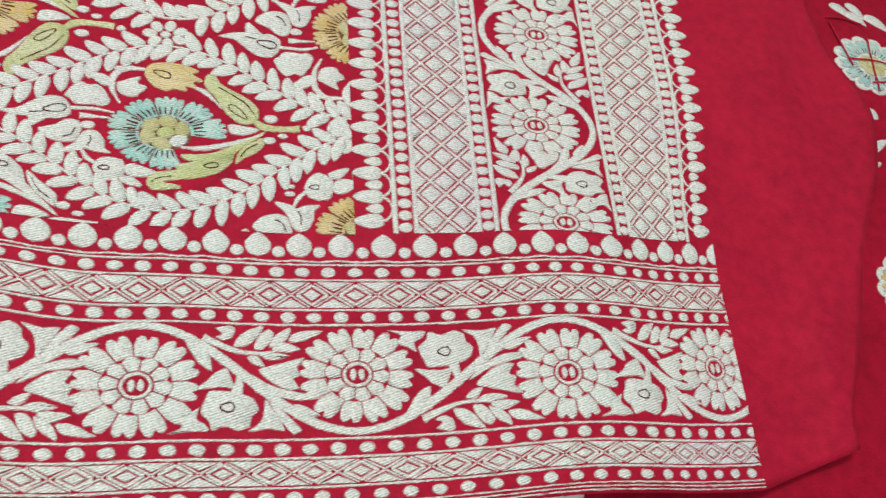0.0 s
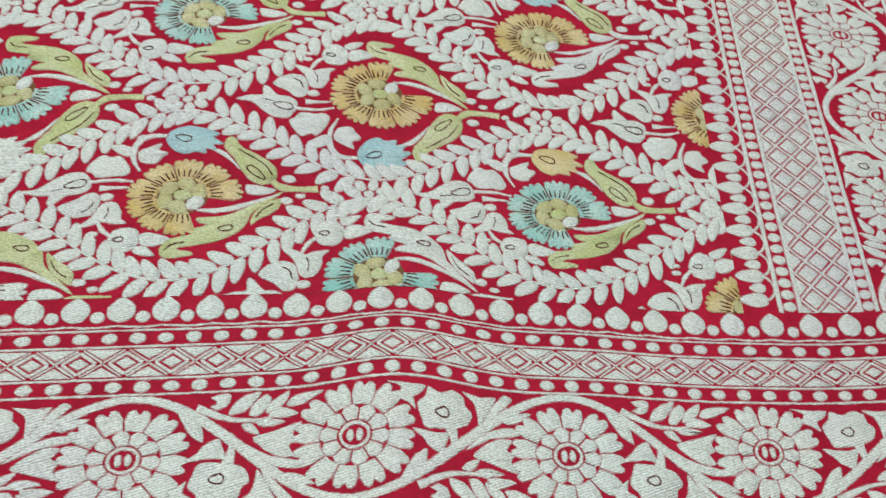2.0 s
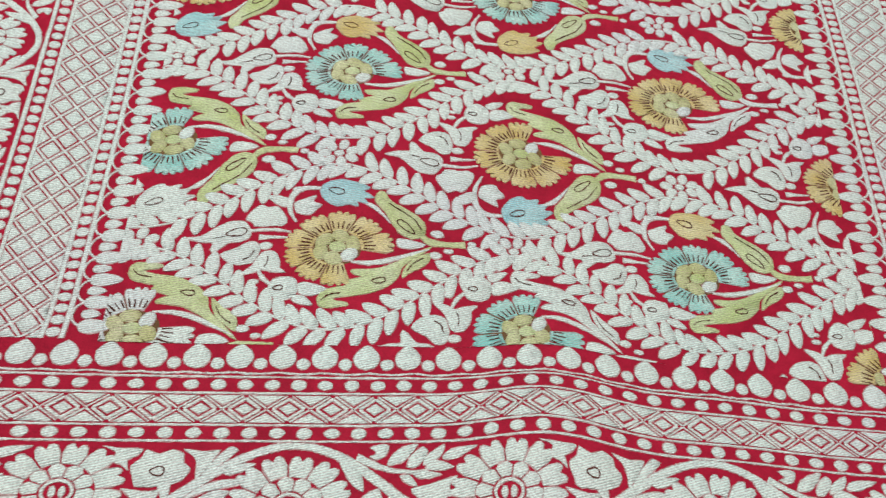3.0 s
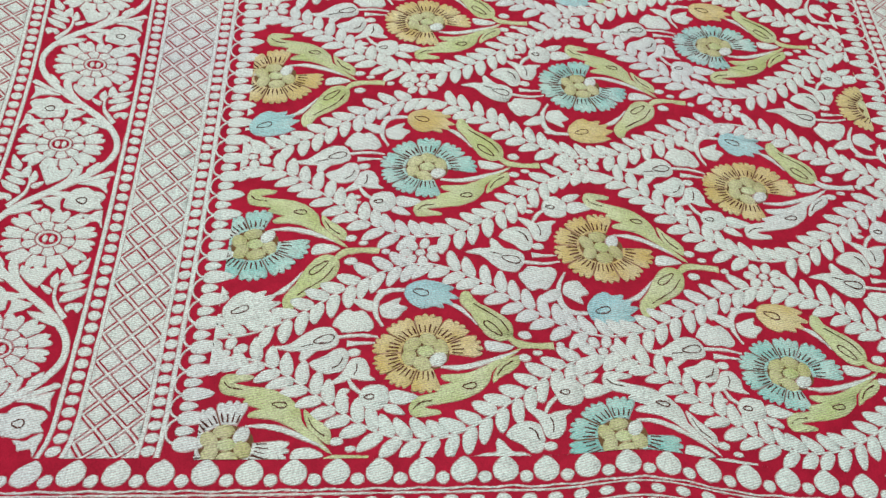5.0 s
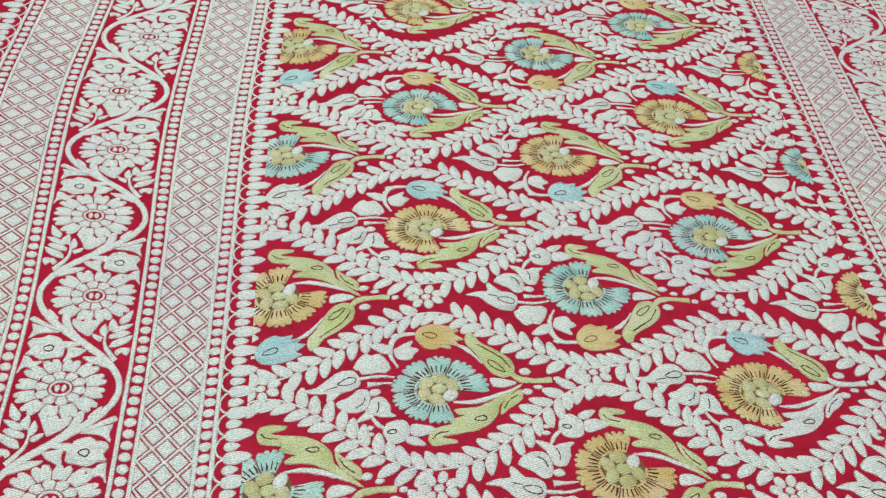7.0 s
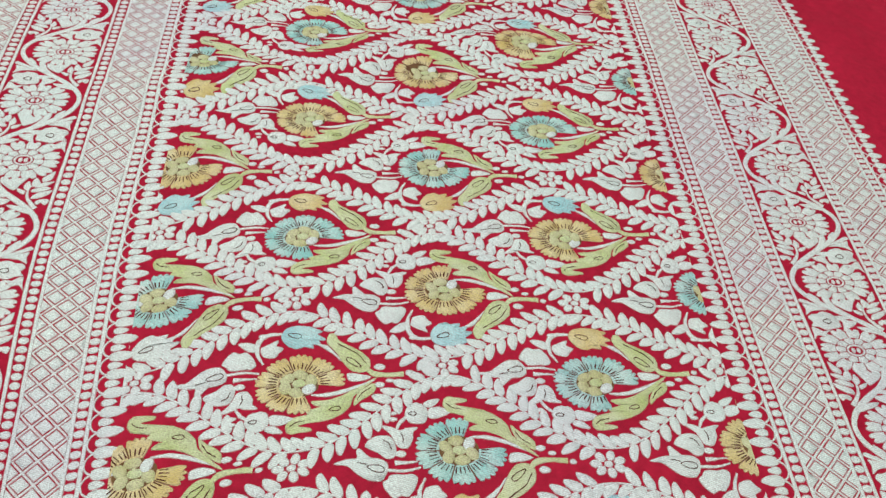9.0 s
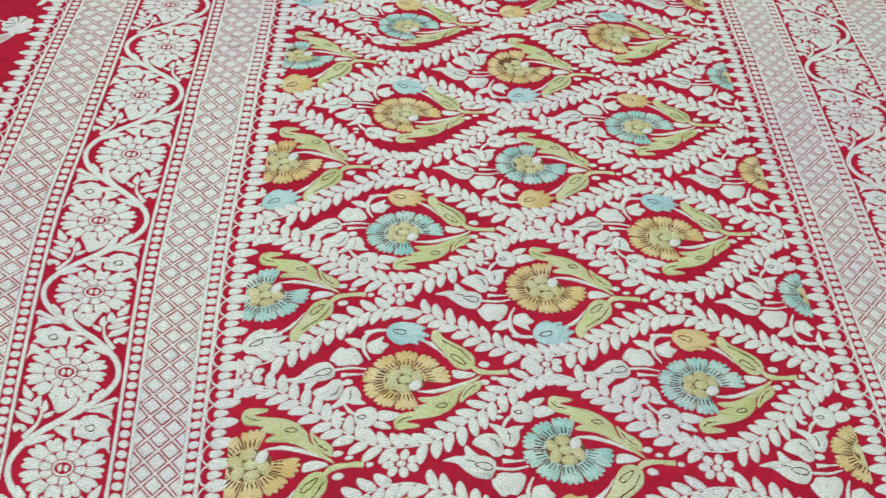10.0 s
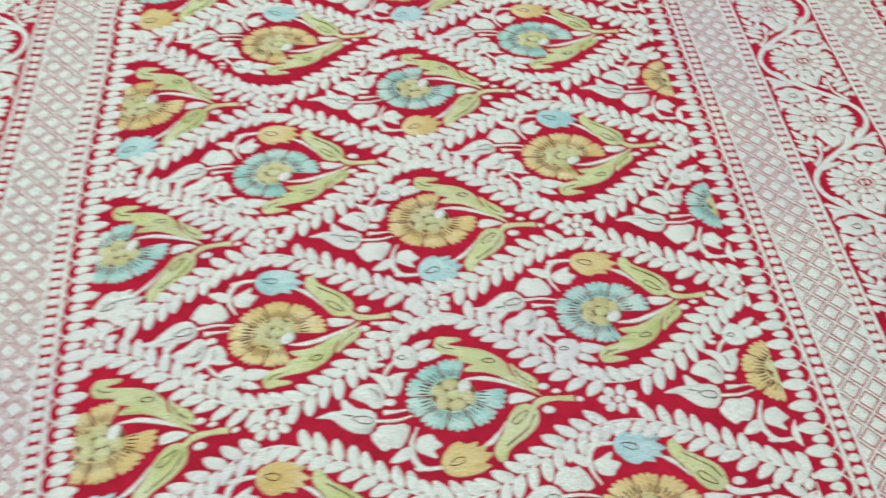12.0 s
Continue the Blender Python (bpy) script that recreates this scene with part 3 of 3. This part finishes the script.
def bloom(u, v, ru, rv, petals, parent, clip, name="border_flower"):
    """A round many-petalled flower with a ringed heart."""
    Weave.clip = clip
    w = Weave()
    a = np.linspace(0, 2 * math.pi, 17)
    w.strip(np.c_[u + 0.235 * ru * np.cos(a), v + 0.235 * rv * np.sin(a)], [0.07 * ru, 0.07 * ru], 26)
    for q in (-1, 1):
        w.blob(u + q * 0.075 * ru, v, 0.065 * ru, 0.13 * rv)
    heart = w.make(name, WHITE, parent, "large silver round flower")
    if heart is None:
        return
    for k in range(petals):
        w = Weave()
        a0, a1 = 2 * math.pi * (k + 0.2) / petals, 2 * math.pi * (k + 1.2) / petals
        w.petal(u, v, a0, a1, 0.572 * ru, 1.06 * ru * (1 + 0.03 * math.sin(k * 2.1)), 1, rv / ru, 2, 0.11, 0.00013, 0.11)
        w.make("petal", WHITE, heart)
    inner = petals - 2
    for k in range(inner):
        w = Weave()
        w.petal(u, v, 2 * math.pi * (k + 0.3) / inner, 2 * math.pi * (k + 1.3) / inner, 0.288 * ru, 0.590 * ru, 1, rv / ru, 1, 0.05, 0.00013, 0.09)
        w.make("inner_petal", WHITE, heart)


def scroll_side(place, parent):
    """Leaves, tulip and small flower that fill the scroll beside one bloom, in millimetres; place() maps the unit to the cloth."""
    def at(a, b):
        return place(0.00097 * a, 0.00094 * b)

    def filled(name, outline, parent, label=""):
        w = Weave()
        w.shape([at(*q) for q in outline], 3, 0.00026, 0.00008)
        return w.make(name, WHITE, parent, label)

    def line(name, path, widths, parent):
        w = Weave()
        w.strip([at(*q) for q in path], [0.001 * q for q in widths], 14)
        return w.make(name, WHITE, parent)

    filled("leaf", ((15.0, 18.4), (19.3, 17.2), (24.2, 12.2), (25.4, 5.4), (21.3, 7.6), (18.2, 11.9)), parent)
    bud = filled("bud", ((30.4, 6.6), (32.2, 2.9), (33.4, -1.2), (29.6, -0.6), (25.7, -0.9), (20.0, -1.6), (23.7, 1.7), (26.2, 4.5)), parent)
    blossom = filled("blossom", ((21.9, -10.2), (23.0, -6.2), (24.8, -2.2), (30.1, -2.0), (35.5, -2.8), (40.1, -4.8), (42.0, -9.0), (39.5, -11.5), (38.8, -14.8), (34.8, -16.4), (30.4, -14.8), (26.0, -16.4), (24.8, -13.1)), parent, "small silver blossom")
    if blossom:
        line("stem", ((35.2, 6.4), (35.0, 1.0), (34.0, -3.4)), (1.4, 3.0, 4.6), blossom)
        w = Weave(0.00040, 0.00008)
        ring(w, *at(31.0, -8.0), 0.0024, 0.0021)
        w.make("vein", LINE, blossom)
    filled("leaf", ((11.0, -17.6), (15.9, -15.2), (14.6, -12.0), (18.4, -10.2), (21.4, -8.2), (20.6, -12.1), (23.5, -14.0), (24.8, -16.6), (17.8, -16.9)), parent)
    filled("leaf", ((44.2, -5.0), (47.4, -9.0), (49.6, -13.0), (51.0, -16.4), (45.4, -15.7), (38.4, -16.6), (42.3, -13.5), (43.7, -10.0)), parent)
    filled("leaf", ((39.0, 4.4), (48.3, -0.5), (58.9, -2.8), (60.0, -5.2), (53.3, -5.2), (45.8, -2.3)), parent)
    filled("leaf", ((52.0, -7.9), (55.4, -6.7), (59.4, -8.0), (64.0, -11.2), (58.3, -11.2), (54.1, -10.0)), parent)
    filled("leaf", ((44.6, -3.4), (50.3, -9.0), (54.3, -13.0), (57.2, -16.4), (54.3, -17.8), (51.4, -15.0), (48.0, -10.6)), parent)
    filled("tulip", ((41.8, 6.2), (48.3, 8.3), (58.3, 11.2), (55.6, 7.4), (56.8, 4.3), (54.2, 2.8), (56.4, -0.9), (51.3, -1.1), (46.0, 1.8)), parent, "silver tulip")
    sprig = line("sprig", ((22.0, 18.2), (28.0, 15.4), (35.0, 13.0), (44.0, 12.6), (50.0, 14.6)), (3.0, 2.6, 1.9, 1.4, 0.7), parent)
    if sprig:
        for leaf in (((26.3, 21.9), (31.0, 23.2), (33.2, 22.0), (32.2, 18.5), (29.1, 17.1), (26.3, 18.5), (28.7, 19.8)), ((33.0, 14.8), (34.0, 18.4), (38.1, 21.9), (43.6, 23.2), (41.3, 19.1), (38.1, 15.7)),
                     ((40.0, 14.4), (41.5, 19.1), (45.2, 22.1), (47.3, 20.3), (45.9, 17.0), (43.2, 14.1)), ((45.6, 14.9), (47.1, 19.2), (53.1, 23.0), (52.6, 19.3), (49.9, 16.5)), ((52.4, 17.6), (55.5, 21.1), (65.4, 21.8), (60.7, 18.8), (56.5, 17.0)),
                     ((46.3, 14.3), (50.3, 17.1), (57.0, 14.5), (53.4, 13.2), (49.3, 13.1)), ((42.0, 12.1), (46.3, 13.2), (52.8, 11.8), (48.3, 10.1), (44.3, 10.3)), ((37.5, 11.0), (41.2, 11.5), (44.2, 7.3), (40.1, 8.2))):
            filled("leaf", leaf, sprig)


def band(parent, us, way, v0, mid, half):
    """One upright band: fringe, beads, lattice, flower scroll, lattice, beads, fringe."""
    for u in us["lines"]:
        column(u, v0, TOP, 0.0023, parent)
    Weave.clip = (-9, 9, v0, TOP)
    for u in us["beads"]:
        Weave.clip = (-9, 9, v0, TOP)
        bead_column(u, 0.0030, 0.0023, 0.0053, v0, TOP, parent)
    for u0, u1 in us["lattices"]:
        lattice(u0, u1, v0, TOP, 2, 0.0118, parent)
    for u, w, reach in us["fringes"]:
        fringe(u, w, v0, TOP, 0.0107, reach, parent)
    s0, s1 = us["scroll"]
    c, wide = (s0 + s1) / 2, s1 - s0
    clip = (s0, s1, v0, TOP)
    n = int((TOP - v0) / half) + 2
    Weave.clip = clip
    v = np.linspace(v0 - 0.06, TOP, 400)
    phase = math.pi * (v - mid) / half
    w = Weave()
    w.strip(np.c_[c + way * 0.455 * wide * np.cos(phase) * (1.06 - 0.06 * np.cos(phase) ** 2), v], 0.0032 + 0.0006 * np.abs(np.sin(phase)), 800)
    w.make("vine", WHITE, parent, "waving silver vine")
    for k in range(-2, n):
        q = 1 if k % 2 == 0 else -1
        fu, fv = c - way * q * 0.065 * wide, mid + half * k
        bloom(fu, fv, 0.0208 * wide / 0.052, 0.0150, 12, parent, clip)

        def at(a, b, fu=fu, fv=fv, q=q):
            return (fu + way * q * b * 1.34 * wide / 0.052, fv + a * half / 0.0745)
        Weave.clip = clip
        scroll_side(at, parent)


band(saree, {"lines": (0.2345, 0.2428, 0.2690, 0.2762, 0.3298, 0.3365, 0.3635, 0.3705), "beads": (0.2386, 0.2726, 0.3332, 0.3670), "lattices": ((0.2437, 0.2682), (0.3374, 0.3627)),
             "fringes": ((0.2335, -1, 0.0155), (0.3715, 1, 0.0132)), "scroll": (0.2772, 0.3288)}, 1, -0.0415, 0.0127, 0.0503)
band(saree, {"lines": (-0.0950, -0.1024, -0.1290, -0.1378, -0.1926, -0.2012, -0.2322, -0.2408), "beads": (-0.0987, -0.1334, -0.1969, -0.2365), "lattices": ((-0.1280, -0.1034), (-0.2310, -0.2024)),
             "fringes": ((-0.0938, 1, 0.0160), (-0.2422, -1, 0.0160)), "scroll": (-0.1914, -0.1390)}, -1, -0.0415, 0.0535, 0.0508)


# ---- the long border ----
U0, U1 = -0.30, 0.386


def bu(u):
    return u + 0.08 * np.clip(np.asarray(u) - 0.205, 0, 0.08)


def rule(v, width, sag=0.0):
    Weave.clip = (-9, U1, -9, 9)
    w, u = Weave(), np.linspace(U0, U1, 240)
    w.strip(np.c_[u, v + sag * np.abs(np.sin(u * math.pi / 0.0163))], [width, width], 700 if sag else 240)
    w.make("border_line", WHITE, saree, "narrow silver border line")


def bead_row(v, ru, rv, pitch, shift=0.0):
    Weave.clip = (U0, U1, -9, 9)
    for k in range(int((U1 - U0) / pitch) + 1):
        w = Weave()
        w.blob(float(bu(U0 + shift + k * pitch)), v, ru, rv * (1 + 0.06 * math.sin(2.7 * k)), 0, 0, 0, 12)
        w.make("bead", WHITE, saree)


def diamond_row(v0, v1, pitch):
    """Nested long diamonds between two rules."""
    Weave.clip = (U0, U1, v0, v1)
    w, m = Weave(), (v0 + v1) / 2
    h = (v1 - v0) / 2
    for k in range(int((U1 - U0) / pitch) + 1):
        u = U0 + k * pitch
        a = pitch / 2
        w.patch([(float(bu(u + 0.46 * a)), m), (u + float(bu(u) - u), m + 0.46 * h), (float(bu(u - 0.46 * a)), m), (float(bu(u)), m - 0.46 * h)], 0.0003)
        rim = [(float(bu(u + x * a)), m + y * h) for x, y in ((0.72, 0), (0, 0.76), (-0.72, 0), (0, -0.76), (0.72, 0))]
        for p, q in zip(rim, rim[1:]):
            w.strip([p, q], [0.0014, 0.0014], 3)
        for s in (1, -1):
            w.patch([(float(bu(u + 0.20 * a)), m + s * h), (float(bu(u + a)), m + s * 0.24 * h), (float(bu(u + 1.80 * a)), m + s * h)][::s], 0.0003)
            w.strip([(float(bu(u + 0.12 * a)), m + s * 0.94 * h), (float(bu(u + 0.98 * a)), m + s * 0.04 * h)], [0.0008, 0.0008], 3)
            w.strip([(float(bu(u + 1.88 * a)), m + s * 0.94 * h), (float(bu(u + 1.02 * a)), m + s * 0.04 * h)], [0.0008, 0.0008], 3)
    w.make("diamond_band", WHITE, saree, "silver band of nested diamonds", kind="stuff")


Weave.clip = (U0, U1, -9, 9)
for k in range(45):
    u = float(bu(-0.2893 + k * 0.0152))
    w = Weave()
    w.shape([(u + 0.0050 * math.cos(a), -0.0474 + 0.0046 * math.sin(a)) for a in np.linspace(radians(125), radians(415), 9)] + [(u, -0.0418)], 2, 0.0003, 0.0)
    w.make("dot", WHITE, saree)
    w = Weave()
    w.blob(float(bu(-0.2817 + k * 0.0152)), -0.0498, 0.0026, 0.0024)
    w.make("dot", WHITE, saree)
rule(-0.0532, 0.0009, -0.0006)
rule(-0.0550, 0.0009)
bead_row(-0.0580, 0.0029, 0.0021, 0.0094)
rule(-0.0612, 0.0010)
diamond_row(-0.0722, -0.0620, 0.0152)
rule(-0.0730, 0.0010)
bead_row(-0.0759, 0.0029, 0.0021, 0.0094, 0.004)
rule(-0.0788, 0.0010)
rule(-0.1200, 0.0010)
bead_row(-0.1232, 0.0029, 0.0021, 0.0094, 0.002)
rule(-0.1262, 0.0010)
diamond_row(-0.1350, -0.1270, 0.0152)
rule(-0.1358, 0.0009)
bead_row(-0.1388, 0.0028, 0.0019, 0.0094, 0.006)
for k in range(3):
    rule(-0.1416 - 0.0013 * k, 0.0006)
SCROLL = (U0, U1, -0.1194, -0.0794)
Weave.clip = SCROLL
u = np.linspace(U0, U1, 500)
w = Weave()
w.strip(np.c_[bu(u), -0.0990 + 0.0186 * np.cos(math.pi * (u + 0.007) / 0.0745)], 0.0028 + 0.0009 * np.abs(np.sin(math.pi * (u + 0.007) / 0.0745)), 1100)
w.make("vine", WHITE, saree, "broad waving silver vine")
for k in range(-4, 6):
    q = 1 if k % 2 == 0 else -1
    fu, fv = -0.007 + 0.0745 * k, -0.0994 - q * 0.0020
    bloom(float(bu(fu)), fv, 0.0204, 0.0172, 12, saree, SCROLL)

    def border_at(a, b, fu=fu, fv=fv, q=q):
        return (float(bu(fu + a)), fv + q * b)
    Weave.clip = SCROLL
    scroll_side(border_at, saree)


# ---- the body of the saree beyond the band ----
def body_bloom(u, v, tone, parent, drape=None):
    """A round dyed flower with a silver rim."""
    Weave.clip = (-9, 9, -9, 9)
    w = Weave()
    w.blob(u, v, 0.0232, 0.0200, 0, 13, 0.13)
    flower = w.make("body_flower", WHITE, parent, "dyed round flower with silver rim", drape=drape)
    for k in range(13):
        w = Weave(0.0003, 0.00022)
        w.petal(u, v, 2 * math.pi * k / 13, 2 * math.pi * (k + 1) / 13, 0.0095, 0.0200, 1, 0.86, 2, 0.12, 0.0003)
        w.make("petal", tone, flower, drape=drape)
        w = Weave(0.0005, 0.00008)
        for j in (0.35, 0.65):
            a = 2 * math.pi * (k + j) / 13
            w.strip([(u + r * math.cos(a), v + 0.86 * r * math.sin(a)) for r in (0.0100, 0.0135)], [0.0005, 0.0004], 3)
        w.make("stamen", LINE, flower, drape=drape)
    for k in range(6):
        w, a = Weave(0.0004, 0.0002), radians(60 * k)
        w.blob(u + 0.0056 * math.cos(a), v + 0.0048 * math.sin(a), 0.0031, 0.0027)
        w.make("disc", OLIVE, flower, drape=drape)
    w = Weave(0.0004, 0.0002)
    w.blob(u, v, 0.0030, 0.0026)
    w.make("disc", GREEN, flower, drape=drape)


def body_leaf(base, tip, width, parent):
    Weave.clip = (-9, 9, -9, 9)
    w = Weave()
    w.leaf(base, tip, width, 0.05, 0.8, 12)
    ob = w.make("body_leaf", WHITE, parent, "silver-edged pink leaf")
    b, t = np.array(base), np.array(tip)
    w = Weave(0.00032, 0.00018)
    w.leaf(b + 0.16 * (t - b), t - 0.16 * (t - b), width * 0.66, 0.05, 0.8, 12)
    w.make("leaf_heart", PINK, ob)


for k in range(-1, 4):
    u, v = -0.309 - 0.004 * (k % 2), 0.318 + 0.104 * k
    if k % 2:
        body_bloom(u, v, TEAL, saree)
    else:
        body_bloom(u, v, GOLD, saree)
    body_leaf((u + 0.0480, v - 0.0130), (u + 0.0235, v - 0.0060), 0.0100, saree)
    body_leaf((u + 0.0300, v + 0.0270), (u + 0.0455, v + 0.0455), 0.0095, saree)
    Weave.clip = (-9, 9, -9, 9)
    w = Weave()
    w.strip([(u - 0.010, v - 0.060), (u + 0.012, v - 0.044), (u + 0.026, v - 0.045), (u + 0.036, v - 0.049)], [0.0014, 0.0016, 0.0014, 0.0012], 24)
    stem = w.make("body_stem", WHITE, saree, "thin silver stem")
    w = Weave()
    w.strip([(u + 0.0445, v - 0.0120), (u + 0.0500, v - 0.0140), (u + 0.0560, v - 0.0130)], [0.0012, 0.0016, 0.0012], 10)
    w.make("stem", WHITE, stem)
    w = Weave()
    w.strip([(u + 0.0180, v + 0.0170), (u + 0.0250, v + 0.0230), (u + 0.0310, v + 0.0280)], [0.0012, 0.0014, 0.0012], 10)
    w.make("stem", WHITE, stem)
    for a, b, c, d, wide in ((0.010, -0.044, 0.006, -0.033, 0.0050), (0.014, -0.043, 0.020, -0.031, 0.0050), (0.008, -0.045, -0.003, -0.040, 0.0040), (0.020, 0.019, 0.012, 0.026, 0.0048),
                             (0.046, 0.045, 0.055, 0.049, 0.0040), (0.050, -0.014, 0.046, -0.025, 0.0046), (0.052, -0.013, 0.058, -0.021, 0.0044), (0.030, 0.027, 0.036, 0.020, 0.0040)):
        w = Weave()
        w.leaf((u + a, v + b), (u + c, v + d), wide, 0.08, 0.7, 8)
        w.make("leaf", WHITE, stem)
    w = Weave()
    w.blob(u + 0.040, v - 0.049, 0.0115, 0.0110, 0.3, 8, 0.2)
    blossom = w.make("body_blossom", WHITE, saree, "small silver blossom")
    w = Weave(0.0004, 0.0001)
    for j in range(5):
        a = 1.1 + j * 0.65
        w.strip([(u + 0.040 + r * math.cos(a), v - 0.049 + r * math.sin(a)) for r in (0.002, 0.0085)], [0.0005, 0.0005], 4)
    w.make("vein", LINE, blossom)


# ---- flowers of the saree underneath ----
def under_drape(x, y):
    return 0.002 + 0.0012 * np.sin(40 * x + 18 * y) + 0.0008 * np.sin(60 * y - 14 * x) - 0.0045


body_bloom(0.4930, 0.066, TEAL, under, under_drape)
body_bloom(0.5200, -0.060, GOLD, under, under_drape)
for u, v, c, d, wide in ((0.479, 0.106, 0.492, 0.097, 0.006), (0.490, 0.108, 0.500, 0.098, 0.006), (0.478, 0.036, 0.487, 0.031, 0.006), (0.487, 0.101, 0.500, 0.094, 0.006), (0.500, 0.101, 0.514, 0.092, 0.007), (0.486, 0.012, 0.494, 0.019, 0.006), (0.485, 0.001, 0.493, 0.006, 0.005),
                         (0.480, -0.004, 0.488, -0.012, 0.004), (0.433, -0.165, 0.428, -0.157, 0.004), (0.437, -0.163, 0.437, -0.154, 0.004), (0.441, -0.166, 0.446, -0.158, 0.004)):
    w = Weave()
    w.leaf((u, v), (c, d), wide, 0.1, 0.7, 9)
    w.make("leaf", WHITE, under, drape=under_drape)
for u, v, c, d in ((0.4790, 0.0690, 0.5120, 0.0660), (0.4960, 0.0850, 0.4900, 0.0480), (0.4880, 0.0540, 0.5150, 0.0530), (0.4750, 0.0930, 0.4800, 0.0640), (0.4730, 0.0960, 0.4960, 0.0940)):
    w = Weave(0.0010, 0.0002)
    w.strip([(u, v), ((u + c) / 2, (v + d) / 2 + 0.0015), (c, d)], [0.0010, 0.0012, 0.0009], 10)
    w.make("loose_thread", RED, under, "loose red thread", drape=under_drape)
